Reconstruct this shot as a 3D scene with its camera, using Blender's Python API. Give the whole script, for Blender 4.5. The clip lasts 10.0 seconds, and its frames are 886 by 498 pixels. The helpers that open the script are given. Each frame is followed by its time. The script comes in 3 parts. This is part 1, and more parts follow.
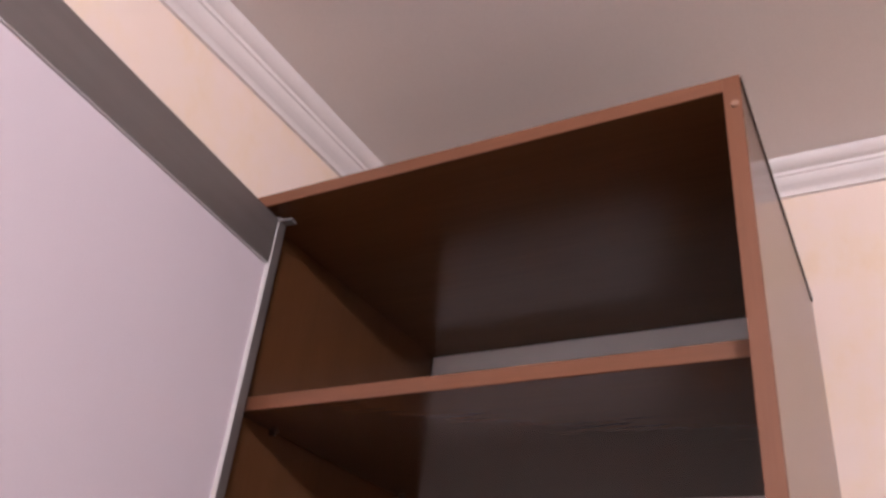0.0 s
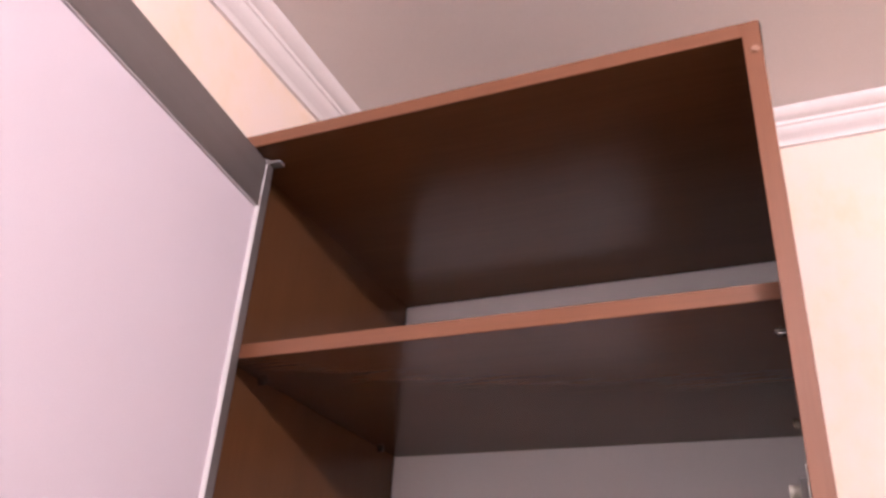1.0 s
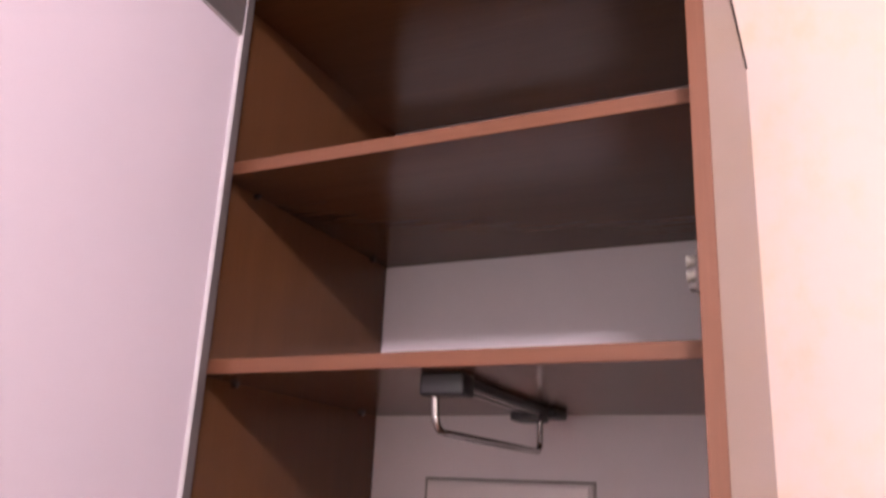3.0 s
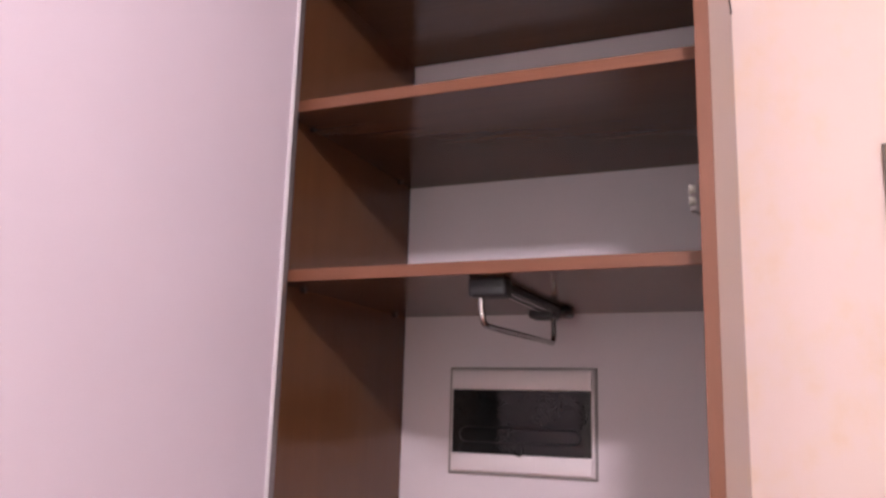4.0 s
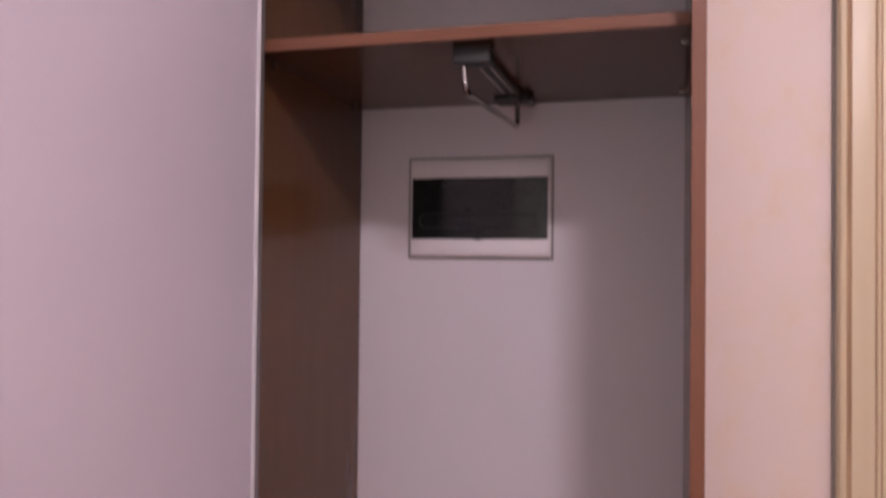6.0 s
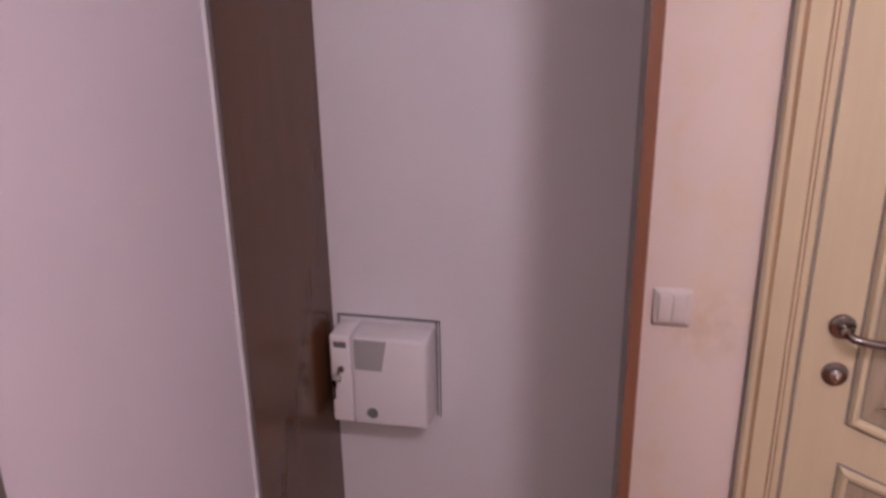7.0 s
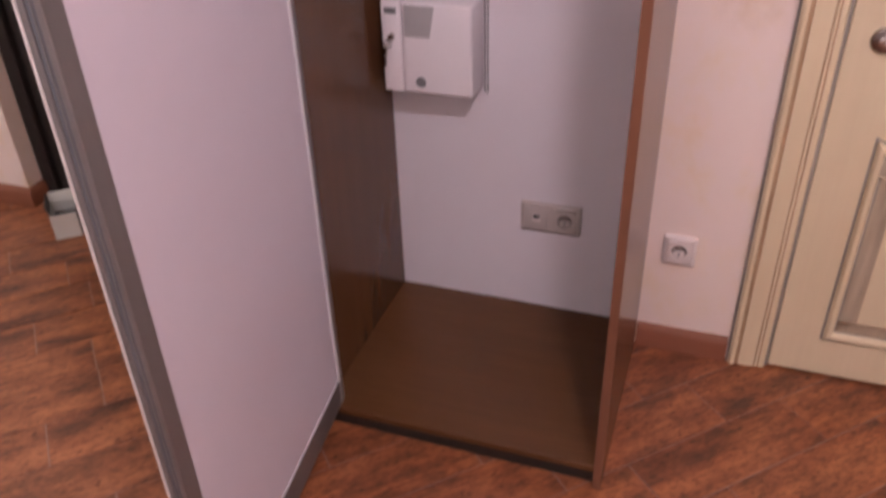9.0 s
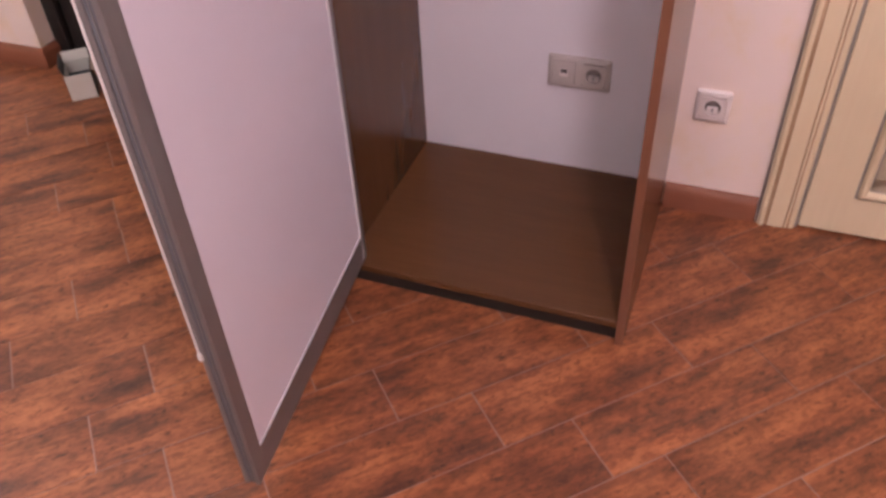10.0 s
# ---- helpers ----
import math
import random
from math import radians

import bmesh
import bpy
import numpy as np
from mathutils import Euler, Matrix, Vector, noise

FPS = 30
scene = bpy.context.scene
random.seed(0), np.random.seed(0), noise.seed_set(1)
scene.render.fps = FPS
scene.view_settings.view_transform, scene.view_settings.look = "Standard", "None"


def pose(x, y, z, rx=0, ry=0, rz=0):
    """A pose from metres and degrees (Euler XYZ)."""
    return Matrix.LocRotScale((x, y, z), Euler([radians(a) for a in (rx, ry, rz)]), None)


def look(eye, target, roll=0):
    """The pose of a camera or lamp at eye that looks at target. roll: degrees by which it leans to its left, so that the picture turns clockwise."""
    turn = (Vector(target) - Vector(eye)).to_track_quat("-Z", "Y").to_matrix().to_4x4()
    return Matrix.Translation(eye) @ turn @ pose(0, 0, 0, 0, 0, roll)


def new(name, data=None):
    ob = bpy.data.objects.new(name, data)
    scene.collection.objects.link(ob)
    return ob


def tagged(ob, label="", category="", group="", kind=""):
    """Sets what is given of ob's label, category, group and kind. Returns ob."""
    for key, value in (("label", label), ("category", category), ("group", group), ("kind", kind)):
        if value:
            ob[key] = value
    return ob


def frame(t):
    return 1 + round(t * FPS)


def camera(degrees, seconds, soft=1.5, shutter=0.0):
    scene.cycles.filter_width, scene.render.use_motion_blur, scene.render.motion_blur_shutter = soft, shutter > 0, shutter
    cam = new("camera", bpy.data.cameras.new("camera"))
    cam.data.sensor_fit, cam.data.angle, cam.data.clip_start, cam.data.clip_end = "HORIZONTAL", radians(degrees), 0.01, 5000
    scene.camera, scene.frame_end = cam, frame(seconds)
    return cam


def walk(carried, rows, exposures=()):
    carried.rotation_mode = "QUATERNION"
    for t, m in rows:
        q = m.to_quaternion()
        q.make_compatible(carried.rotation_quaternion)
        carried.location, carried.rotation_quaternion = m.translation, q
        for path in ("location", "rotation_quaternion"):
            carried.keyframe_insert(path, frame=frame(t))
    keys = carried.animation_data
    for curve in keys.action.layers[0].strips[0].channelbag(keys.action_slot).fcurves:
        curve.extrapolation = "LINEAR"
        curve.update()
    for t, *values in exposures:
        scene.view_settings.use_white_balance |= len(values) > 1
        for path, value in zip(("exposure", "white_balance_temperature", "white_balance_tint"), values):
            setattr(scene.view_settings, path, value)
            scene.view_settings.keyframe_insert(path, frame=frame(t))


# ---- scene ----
cam = camera(56.8, 10.0, soft=2.8, shutter=0.5)
PATH = [
    (0, (0.747, -0.691, 1.914), (-0.156, 0.776, 2.932), 6.3),
    (0.5, (0.68, -0.697, 1.91), (-0.155, 0.833, 2.891), 4.9),
    (1, (0.646, -0.709, 1.903), (-0.101, 0.888, 2.847), 3.7),
    (1.5, (0.649, -0.715, 1.891), (-0.038, 0.928, 2.803), 3.5),
    (2, (0.643, -0.703, 1.873), (0.004, 0.992, 2.721), 3.2),
    (2.5, (0.665, -0.728, 1.847), (-0.035, 0.997, 2.579), 2.7),
    (3, (0.752, -0.765, 1.821), (-0.088, 0.95, 2.417), 2.7),
    (4.5, (0.721, -1.064, 1.769), (-0.022, 0.759, 2.123), 1.6),
    (4.8, (0.71, -1.059, 1.765), (-0.031, 0.765, 2.119), 1.6),
    (5, (0.709, -1.031, 1.75), (-0.032, 0.799, 2.071), 1.5),
    (5.2, (0.692, -1.021, 1.731), (-0.004, 0.835, 2.001), 2.1),
    (6.3, (0.596, -1.09, 1.641), (0.123, 0.848, 1.494), 0.5),
    (6.5, (0.584, -1.106, 1.66), (0.155, 0.822, 1.343), 0.8),
    (7, (0.62, -1.07, 1.69), (0.208, 0.76, 0.998), -0.9),
    (7.2, (0.657, -1.11, 1.649), (0.209, 0.706, 0.943), -0.6),
    (7.5, (0.681, -1.157, 1.612), (0.201, 0.636, 0.869), -0.6),
    (8, (0.741, -1.216, 1.549), (0.222, 0.532, 0.728), -0.7),
    (8.5, (0.787, -1.243, 1.492), (0.211, 0.429, 0.558), -1.7),
    (8.6, (0.762, -1.245, 1.486), (0.208, 0.413, 0.515), -1.6),
    (9, (0.774, -1.247, 1.434), (0.196, 0.325, 0.342), -2.0),
    (9.4, (0.766, -1.263, 1.376), (0.188, 0.229, 0.175), -2.1),
    (9.5, (0.766, -1.26, 1.369), (0.188, 0.21, 0.142), -2.3),
    (10, (0.768, -1.25, 1.363), (0.193, 0.138, 0.043), -3.2),
]

EXPOSURES = [(0.0, -0.62, 6450, -2), (0.4, -0.27, 6650, 2), (2.0, 0.08, 6700, 6), (3.2, -0.12, 6650, 9), (4.5, -0.38, 6500, 6), (5.2, -0.35, 6480, 6),
             (6.3, -0.98, 6420, 8), (7.5, -0.8, 6420, 9), (8.5, -0.63, 6450, 8), (9.0, -0.46, 6450, 8), (9.5, -0.42, 6450, 9), (10.0, -0.18, 6450, 10)]
walk(cam, [(t, look(eye, target, roll)) for t, eye, target, roll in PATH], EXPOSURES)
LAMP, LAMP_AT, LAMP_COLOR = 114.0, (1.21, -1.40, 2.70), (1.0, 0.83, 0.95)
HALL_LAMP, HALL_LAMP_AT, HALL_COLOR = 62.0, (-1.7, -0.75, 2.66), (0.90, 0.92, 1.0)
# added fill with no known fitting, evens the shade inside the wardrobe
ROOM_FILL, ROOM_FILL_AT, ROOM_COLOR = 16.5, (0.25, -2.42, 1.80), (0.94, 0.95, 1.0)

# ---- world and lamp ----
world = bpy.data.worlds.new("world")
scene.world = world
world.use_nodes = True
world.node_tree.nodes["Background"].inputs[0].default_value = (0.9, 0.85, 0.85, 1)
world.node_tree.nodes["Background"].inputs[1].default_value = 0.005

lamp_data = bpy.data.lights.new("ceiling_lamp_light", "POINT")
lamp_data.energy = LAMP / 3
lamp_data.color = LAMP_COLOR
lamp_data.shadow_soft_size = 0.05
for off in (-0.075, 0.0, 0.075):  # three bulbs of one ceiling lamp
    bulb = new("ceiling_lamp_light", lamp_data)
    bulb.location = (LAMP_AT[0] + off, LAMP_AT[1] - abs(off) / 3, LAMP_AT[2])

# the hall's lamp and the unseen fill added in the room
for name, power, at, tint in (("hall_lamp_light", HALL_LAMP, HALL_LAMP_AT, HALL_COLOR), ("room_fill_light", ROOM_FILL, ROOM_FILL_AT, ROOM_COLOR)):
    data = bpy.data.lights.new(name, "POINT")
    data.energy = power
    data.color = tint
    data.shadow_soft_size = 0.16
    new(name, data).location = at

# ---- sizes ----
D = 0.535         # back wall
WI, WO = 0.644, 0.662
TOP = 2.541
CEIL = 2.782
WALL_L = -0.034   # wall beside the wardrobe


# ---- materials ----
def nodes_of(name, rough=0.5, metal=0.0, spec=0.5):
    m = bpy.data.materials.new(name)
    m.use_nodes = True
    nt = m.node_tree
    b = nt.nodes["Principled BSDF"]
    b.inputs["Roughness"].default_value = rough
    b.inputs["Metallic"].default_value = metal
    b.inputs["Specular IOR Level"].default_value = spec
    return m, nt, b


def noise_of(nt, scale, stretch=(1, 1, 1), detail=4, turn=0.0, offset=False, rough=0.55):
    co = nt.nodes.new("ShaderNodeTexCoord")
    mp = nt.nodes.new("ShaderNodeMapping")
    mp.inputs["Scale"].default_value = stretch
    nz = nt.nodes.new("ShaderNodeTexNoise")
    nz.inputs["Scale"].default_value = scale
    nz.inputs["Detail"].default_value = detail
    nz.inputs["Roughness"].default_value = rough
    source = co.outputs["Object"]
    if turn:
        rot = nt.nodes.new("ShaderNodeVectorRotate")
        rot.rotation_type = "Z_AXIS"
        rot.inputs["Angle"].default_value = turn
        nt.links.new(source, rot.inputs["Vector"])
        source = rot.outputs[0]
    if offset:
        info = nt.nodes.new("ShaderNodeObjectInfo")
        mul = nt.nodes.new("ShaderNodeMath")
        mul.operation = "MULTIPLY"
        mul.inputs[1].default_value = 37.0
        nt.links.new(info.outputs["Random"], mul.inputs[0])
        add = nt.nodes.new("ShaderNodeVectorMath")
        add.operation = "ADD"
        nt.links.new(source, add.inputs[0])
        nt.links.new(mul.outputs[0], add.inputs[1])
        source = add.outputs[0]
    nt.links.new(source, mp.inputs["Vector"])
    nt.links.new(mp.outputs[0], nz.inputs["Vector"])
    return nz.outputs["Fac"]


def ramp_of(nt, fac, stops):
    r = nt.nodes.new("ShaderNodeValToRGB")
    e = r.color_ramp.elements
    while len(e) < len(stops):
        e.new(0.5)
    for el, (p, c) in zip(e, stops):
        el.position, el.color = p, (*c, 1)
    nt.links.new(fac, r.inputs[0])
    return r.outputs[0]


def mix_of(nt, a, b, fac=0.5, kind="MIX"):
    m = nt.nodes.new("ShaderNodeMix")
    m.data_type, m.blend_type = "RGBA", kind
    for sock, v in ((m.inputs[0], fac), (m.inputs[6], a), (m.inputs[7], b)):
        if isinstance(v, (int, float)):
            sock.default_value = v
        elif isinstance(v, tuple):
            sock.default_value = (*v, 1)
        else:
            nt.links.new(v, sock)
    return m.outputs[2]


def bump_of(nt, b, height, strength=0.1, dist=0.002):
    n = nt.nodes.new("ShaderNodeBump")
    n.inputs["Strength"].default_value = strength
    n.inputs["Distance"].default_value = dist
    nt.links.new(height, n.inputs["Height"])
    nt.links.new(n.outputs[0], b.inputs["Normal"])


def laminate(name, dark, light, axis, rough=0.34, spec=0.36):
    """Wood-print laminate, the grain along one axis."""
    m, nt, b = nodes_of(name, rough, 0.0, spec)
    stretch = [1.0, 1.0, 1.0]
    stretch["xyz".index(axis)] = 0.035
    fine = noise_of(nt, 260, stretch, 6)
    broad = noise_of(nt, 22, [s * (2.0 if s < 1 else 1) for s in stretch], 3)
    c1 = ramp_of(nt, fine, ((0.25, dark), (0.78, light)))
    mid = tuple((p + q) / 2 for p, q in zip(dark, light))
    c2 = ramp_of(nt, broad, ((0.3, tuple(v * 0.92 for v in mid)), (0.7, tuple(v * 1.08 for v in mid))))
    nt.links.new(mix_of(nt, c1, c2, 0.55), b.inputs["Base Color"])
    return m


def mottled(name, colors, scale, rough=0.6, fine=180.0, bump=0.1, spec=0.4, metal=0.0, stretch=(1, 1, 1)):
    m, nt, b = nodes_of(name, rough, metal, spec)
    big = noise_of(nt, scale, stretch, 5)
    small = noise_of(nt, fine, stretch, 3)
    c1 = ramp_of(nt, big, ((0.35, colors[0]), (0.68, colors[1])))
    c2 = ramp_of(nt, small, ((0.3, tuple(v * 0.94 for v in colors[0])), (0.7, tuple(min(1, v * 1.04) for v in colors[0]))))
    nt.links.new(mix_of(nt, c1, c2, 0.35), b.inputs["Base Color"])
    if bump:
        bump_of(nt, b, small, bump, 0.001)
    return m


def plain(name, color, rough=0.4, metal=0.0, spec=0.5):
    return mottled(name, (color, tuple(min(1, v * 1.06) for v in color)), 14, rough, 220, 0.03, spec, metal)


WOOD_Z = laminate("laminate_upright", (0.088, 0.036, 0.0148), (0.117, 0.050, 0.0203), "z", 0.20, 0.36)
WOOD_X = laminate("laminate_across", (0.085, 0.0354, 0.0143), (0.126, 0.0550, 0.0222), "x", 0.21, 0.27)
EDGE_Z = laminate("edge_band_upright", (0.140, 0.055, 0.030), (0.205, 0.085, 0.047), "z", 0.4)
EDGE_X = laminate("edge_band_across", (0.140, 0.055, 0.030), (0.205, 0.085, 0.047), "x", 0.4)
TOE = plain("dark_plinth", (0.014, 0.010, 0.008), 0.6)
NICHE = mottled("white_wall_paint", ((0.755, 0.70, 0.735), (0.785, 0.73, 0.765)), 3.0, 0.7, 320, 0.12)
CEILING = mottled("ceiling_paint", ((0.82, 0.785, 0.785), (0.85, 0.815, 0.815)), 2.0, 0.8, 300, 0.08)
PLASTER = mottled("cornice_paint", ((0.80, 0.76, 0.77), (0.84, 0.80, 0.80)), 5.0, 0.55, 260, 0.05)
DOOR_WHITE = mottled("door_white_film", ((0.67, 0.605, 0.67), (0.70, 0.63, 0.695)), 4.0, 0.42, 500, 0.05)
ALU = mottled("brushed_aluminium", ((0.25, 0.228, 0.226), (0.30, 0.275, 0.272)), 30, 0.46, 700, 0.05, 0.5, 0.66, (1, 1, 0.03))
ALU_X = mottled("brushed_aluminium_across", ((0.25, 0.228, 0.226), (0.30, 0.275, 0.272)), 30, 0.46, 700, 0.05, 0.5, 0.66, (0.05, 0.05, 1))
GASKET = plain("grey_gasket", (0.13, 0.135, 0.155), 0.6)
BEAD = plain("white_bead", (0.62, 0.60, 0.61), 0.45)
SEAL = plain("pale_seal", (0.66, 0.60, 0.57), 0.7)
CHROME = plain("chrome", (0.72, 0.70, 0.69), 0.12, 1.0)
STEEL = plain("polished_steel", (0.50, 0.49, 0.48), 0.10, 1.0)
NICKEL = plain("satin_nickel", (0.27, 0.245, 0.235), 0.17, 1.0)
BLACK = plain("black_plastic", (0.018, 0.018, 0.019), 0.42)
PLASTIC = plain("white_plastic", (0.75, 0.665, 0.63), 0.22)
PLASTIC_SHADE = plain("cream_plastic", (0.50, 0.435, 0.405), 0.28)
CUP_SHADE = plain("socket_cup_shade", (0.20, 0.165, 0.15), 0.5)
IVORY = plain("ivory_plastic", (0.42, 0.40, 0.35), 0.4)
TAN = plain("tan_plastic", (0.30, 0.17, 0.12), 0.5)
METER = mottled("white_enamel", ((0.83, 0.775, 0.79), (0.86, 0.80, 0.815)), 8, 0.4, 260, 0.04)
GREY_PRINT = plain("grey_print", (0.40, 0.38, 0.38), 0.5)
GREY_DARK = plain("dark_grey_print", (0.17, 0.16, 0.165), 0.45)
SMOKED = plain("smoked_cover", (0.011, 0.012, 0.012), 0.06, 0.0, 0.42)
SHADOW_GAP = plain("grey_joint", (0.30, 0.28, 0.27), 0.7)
METER_FRAME = plain("dark_grey_frame", (0.17, 0.165, 0.16), 0.6)
DARK_DOOR = mottled("black_brown_door", ((0.016, 0.013, 0.012), (0.028, 0.022, 0.020)), 30, 0.4, 200, 0.1)
CARTON = mottled("white_carton", ((0.62, 0.60, 0.55), (0.68, 0.66, 0.62)), 12, 0.6, 200, 0.05)
# near-black tone of one side wall and one flap
CARTON_SIDE = plain("dark_carton_side", (0.06, 0.055, 0.05), 0.6)
CARTON_TAN = plain("tan_board", (0.36, 0.26, 0.20), 0.7)
CARTON_SHADE = plain("carton_inside_shade", (0.03, 0.03, 0.032), 0.7)


def wallpaper():
    """Pale rose-cream wallpaper with faint straw-yellow clouds and a fine relief."""
    m, nt, b = nodes_of("cream_wallpaper", 0.62, 0, 0.35)
    cloud = noise_of(nt, 12.0, (1, 1, 0.7), 7, rough=0.62)
    patch = noise_of(nt, 2.3, (1, 1, 1), 3)
    fine = noise_of(nt, 240, (1, 1, 0.25), 4)
    c1 = ramp_of(nt, cloud, ((0.48, (0.875, 0.73, 0.665)), (0.58, (0.875, 0.72, 0.60)), (0.69, (0.85, 0.67, 0.485))))
    c2 = ramp_of(nt, patch, ((0.4, (0.875, 0.74, 0.675)), (0.65, (0.875, 0.72, 0.60))))
    # a brownish hand smudge beside the light switch
    co = nt.nodes.new("ShaderNodeTexCoord")
    far = nt.nodes.new("ShaderNodeVectorMath")
    far.operation = "DISTANCE"
    far.inputs[1].default_value = (0.815, 0.535, 0.950)
    nt.links.new(co.outputs["Object"], far.inputs[0])
    rub = noise_of(nt, 26.0, (1, 1, 0.8), 4)
    near = ramp_of(nt, far.outputs["Value"], ((0.02, (1, 1, 1)), (0.115, (0, 0, 0))))
    smudge = mix_of(nt, near, ramp_of(nt, rub, ((0.35, (0, 0, 0)), (0.7, (0.55, 0.55, 0.55)))), 1.0, "MULTIPLY")
    paper = mix_of(nt, c1, c2, 0.4)
    nt.links.new(mix_of(nt, paper, (0.62, 0.44, 0.31), smudge), b.inputs["Base Color"])
    bump_of(nt, b, fine, 0.18, 0.001)
    return m


def patina():
    """Cream lacquer, brushed brown in the low places by a grain along the height."""
    m, nt, b = nodes_of("cream_lacquer", 0.36)
    streak = noise_of(nt, 70, (1, 1, 0.05), 5)
    broad = noise_of(nt, 5, (1, 1, 0.6), 3)
    c1 = ramp_of(nt, streak, ((0.3, (0.695, 0.572, 0.378)), (0.6, (0.735, 0.615, 0.415))))
    c2 = ramp_of(nt, broad, ((0.35, (0.69, 0.57, 0.38)), (0.7, (0.75, 0.64, 0.44))))
    nt.links.new(mix_of(nt, c1, c2, 0.5), b.inputs["Base Color"])
    bump_of(nt, b, streak, 0.05, 0.0008)
    return m


def glaze(name, a, c):
    m, nt, b = nodes_of(name, 0.45)
    streak = noise_of(nt, 60, (1, 1, 0.08), 5)
    nt.links.new(ramp_of(nt, streak, ((0.3, a), (0.65, c))), b.inputs["Base Color"])
    return m


def plank_wood(turn):
    """Red-brown wood print with dark smoky streaks and small knots."""
    m, nt, b = nodes_of("red_brown_plank", 0.34)
    streak = noise_of(nt, 6.5, (0.50, 2.0, 1), 9, turn, True, 0.72)
    smoke = noise_of(nt, 5.0, (0.8, 2.0, 1), 7, turn, True, 0.66)
    grain = noise_of(nt, 42.0, (0.16, 2.6, 1), 6, turn, True, 0.65)
    spot = noise_of(nt, 34.0, (1, 1.5, 1), 4, turn, True, 0.6)
    fleck = noise_of(nt, 75.0, (0.6, 1.2, 1), 5, turn, True, 0.7)
    c1 = ramp_of(nt, streak, ((0.35, (0.135, 0.052, 0.029)), (0.46, (0.285, 0.096, 0.041)), (0.60, (0.44, 0.158, 0.064))))
    c2 = ramp_of(nt, smoke, ((0.37, (0.43, 0.41, 0.43)), (0.55, (1.0, 1.0, 1.0))))
    c3 = ramp_of(nt, grain, ((0.34, (0.74, 0.72, 0.72)), (0.60, (1.0, 1.0, 1.0))))
    c4 = ramp_of(nt, spot, ((0.31, (0.30, 0.26, 0.25)), (0.38, (1.0, 1.0, 1.0))))
    c = mix_of(nt, c1, c2, 0.85, "MULTIPLY")
    c = mix_of(nt, c, c3, 0.9, "MULTIPLY")
    c = mix_of(nt, c, c4, 0.8, "MULTIPLY")
    c6 = ramp_of(nt, fleck, ((0.38, (0.52, 0.48, 0.46)), (0.55, (1.10, 1.08, 1.05))))
    c = mix_of(nt, c, c6, 0.75, "MULTIPLY")
    info = nt.nodes.new("ShaderNodeObjectInfo")
    c5 = ramp_of(nt, info.outputs["Random"], ((0.0, (0.92, 0.90, 0.90)), (1.0, (1.04, 1.04, 1.04))))
    nt.links.new(mix_of(nt, c, c5, 1.0, "MULTIPLY"), b.inputs["Base Color"])
    r = ramp_of(nt, streak, ((0.3, (0.42, 0.42, 0.42)), (0.7, (0.28, 0.28, 0.28))))
    nt.links.new(r, b.inputs["Roughness"])
    bump_of(nt, b, grain, 0.12, 0.0008)
    return m


PAPER = wallpaper()
PAPER_DARK = mottled("plain_cream_wallpaper", ((0.72, 0.67, 0.63), (0.77, 0.72, 0.67)), 5, 0.7)
CREAM = patina()
GLAZE = glaze("brown_glaze", (0.36, 0.22, 0.125), (0.52, 0.35, 0.21))
# patina in the panel grooves, painted shade on casing edge and leaf gap
GLAZE_SHADE_GREY = glaze("grey_glaze_and_shade", (0.22, 0.195, 0.175), (0.33, 0.29, 0.25))
FIELD = glaze("glazed_field", (0.36, 0.29, 0.21), (0.48, 0.39, 0.28))
PLANK_TURN = radians(45)
PLANK = plank_wood(-PLANK_TURN)
GROUT = mottled("pale_grout", ((0.27, 0.165, 0.14), (0.35, 0.225, 0.20)), 20, 0.8)
BASE_WOOD = laminate("baseboard_wood", (0.19, 0.068, 0.038), (0.31, 0.115, 0.064), "x", 0.3)


# ---- builders ----
def box(bm, x0, x1, y0, y1, z0, z1, bevel=0.0, segs=2):
    made = bmesh.ops.create_cube(bm, size=1.0)["verts"]
    for v in made:
        v.co = Vector(((x0 + x1) / 2 + v.co.x * (x1 - x0), (y0 + y1) / 2 + v.co.y * (y1 - y0), (z0 + z1) / 2 + v.co.z * (z1 - z0)))
    if bevel:
        edges = list({e for v in made for e in v.link_edges})
        bmesh.ops.bevel(bm, geom=edges, offset=bevel, segments=segs, affect="EDGES", profile=0.5)
    return bm


def block(x0, x1, y0, y1, z0, z1, bevel=0.0, segs=2):
    return box(bmesh.new(), x0, x1, y0, y1, z0, z1, bevel, segs)


def rod(bm, a, b, r0, r1=None, n=20, bevel=0.0):
    a, b = Vector(a), Vector(b)
    turn = (b - a).to_track_quat("Z", "Y").to_matrix().to_4x4()
    made = bmesh.ops.create_cone(bm, cap_ends=True, segments=n, radius1=r0, radius2=r0 if r1 is None else r1, depth=(b - a).length,
                                 matrix=Matrix.Translation((a + b) / 2) @ turn)["verts"]
    if bevel:
        rim = list({e for v in made for e in v.link_edges if any(len(f.verts) > 4 for f in e.link_faces)})
        bmesh.ops.bevel(bm, geom=rim, offset=bevel, segments=2, affect="EDGES", profile=0.5)
    return bm


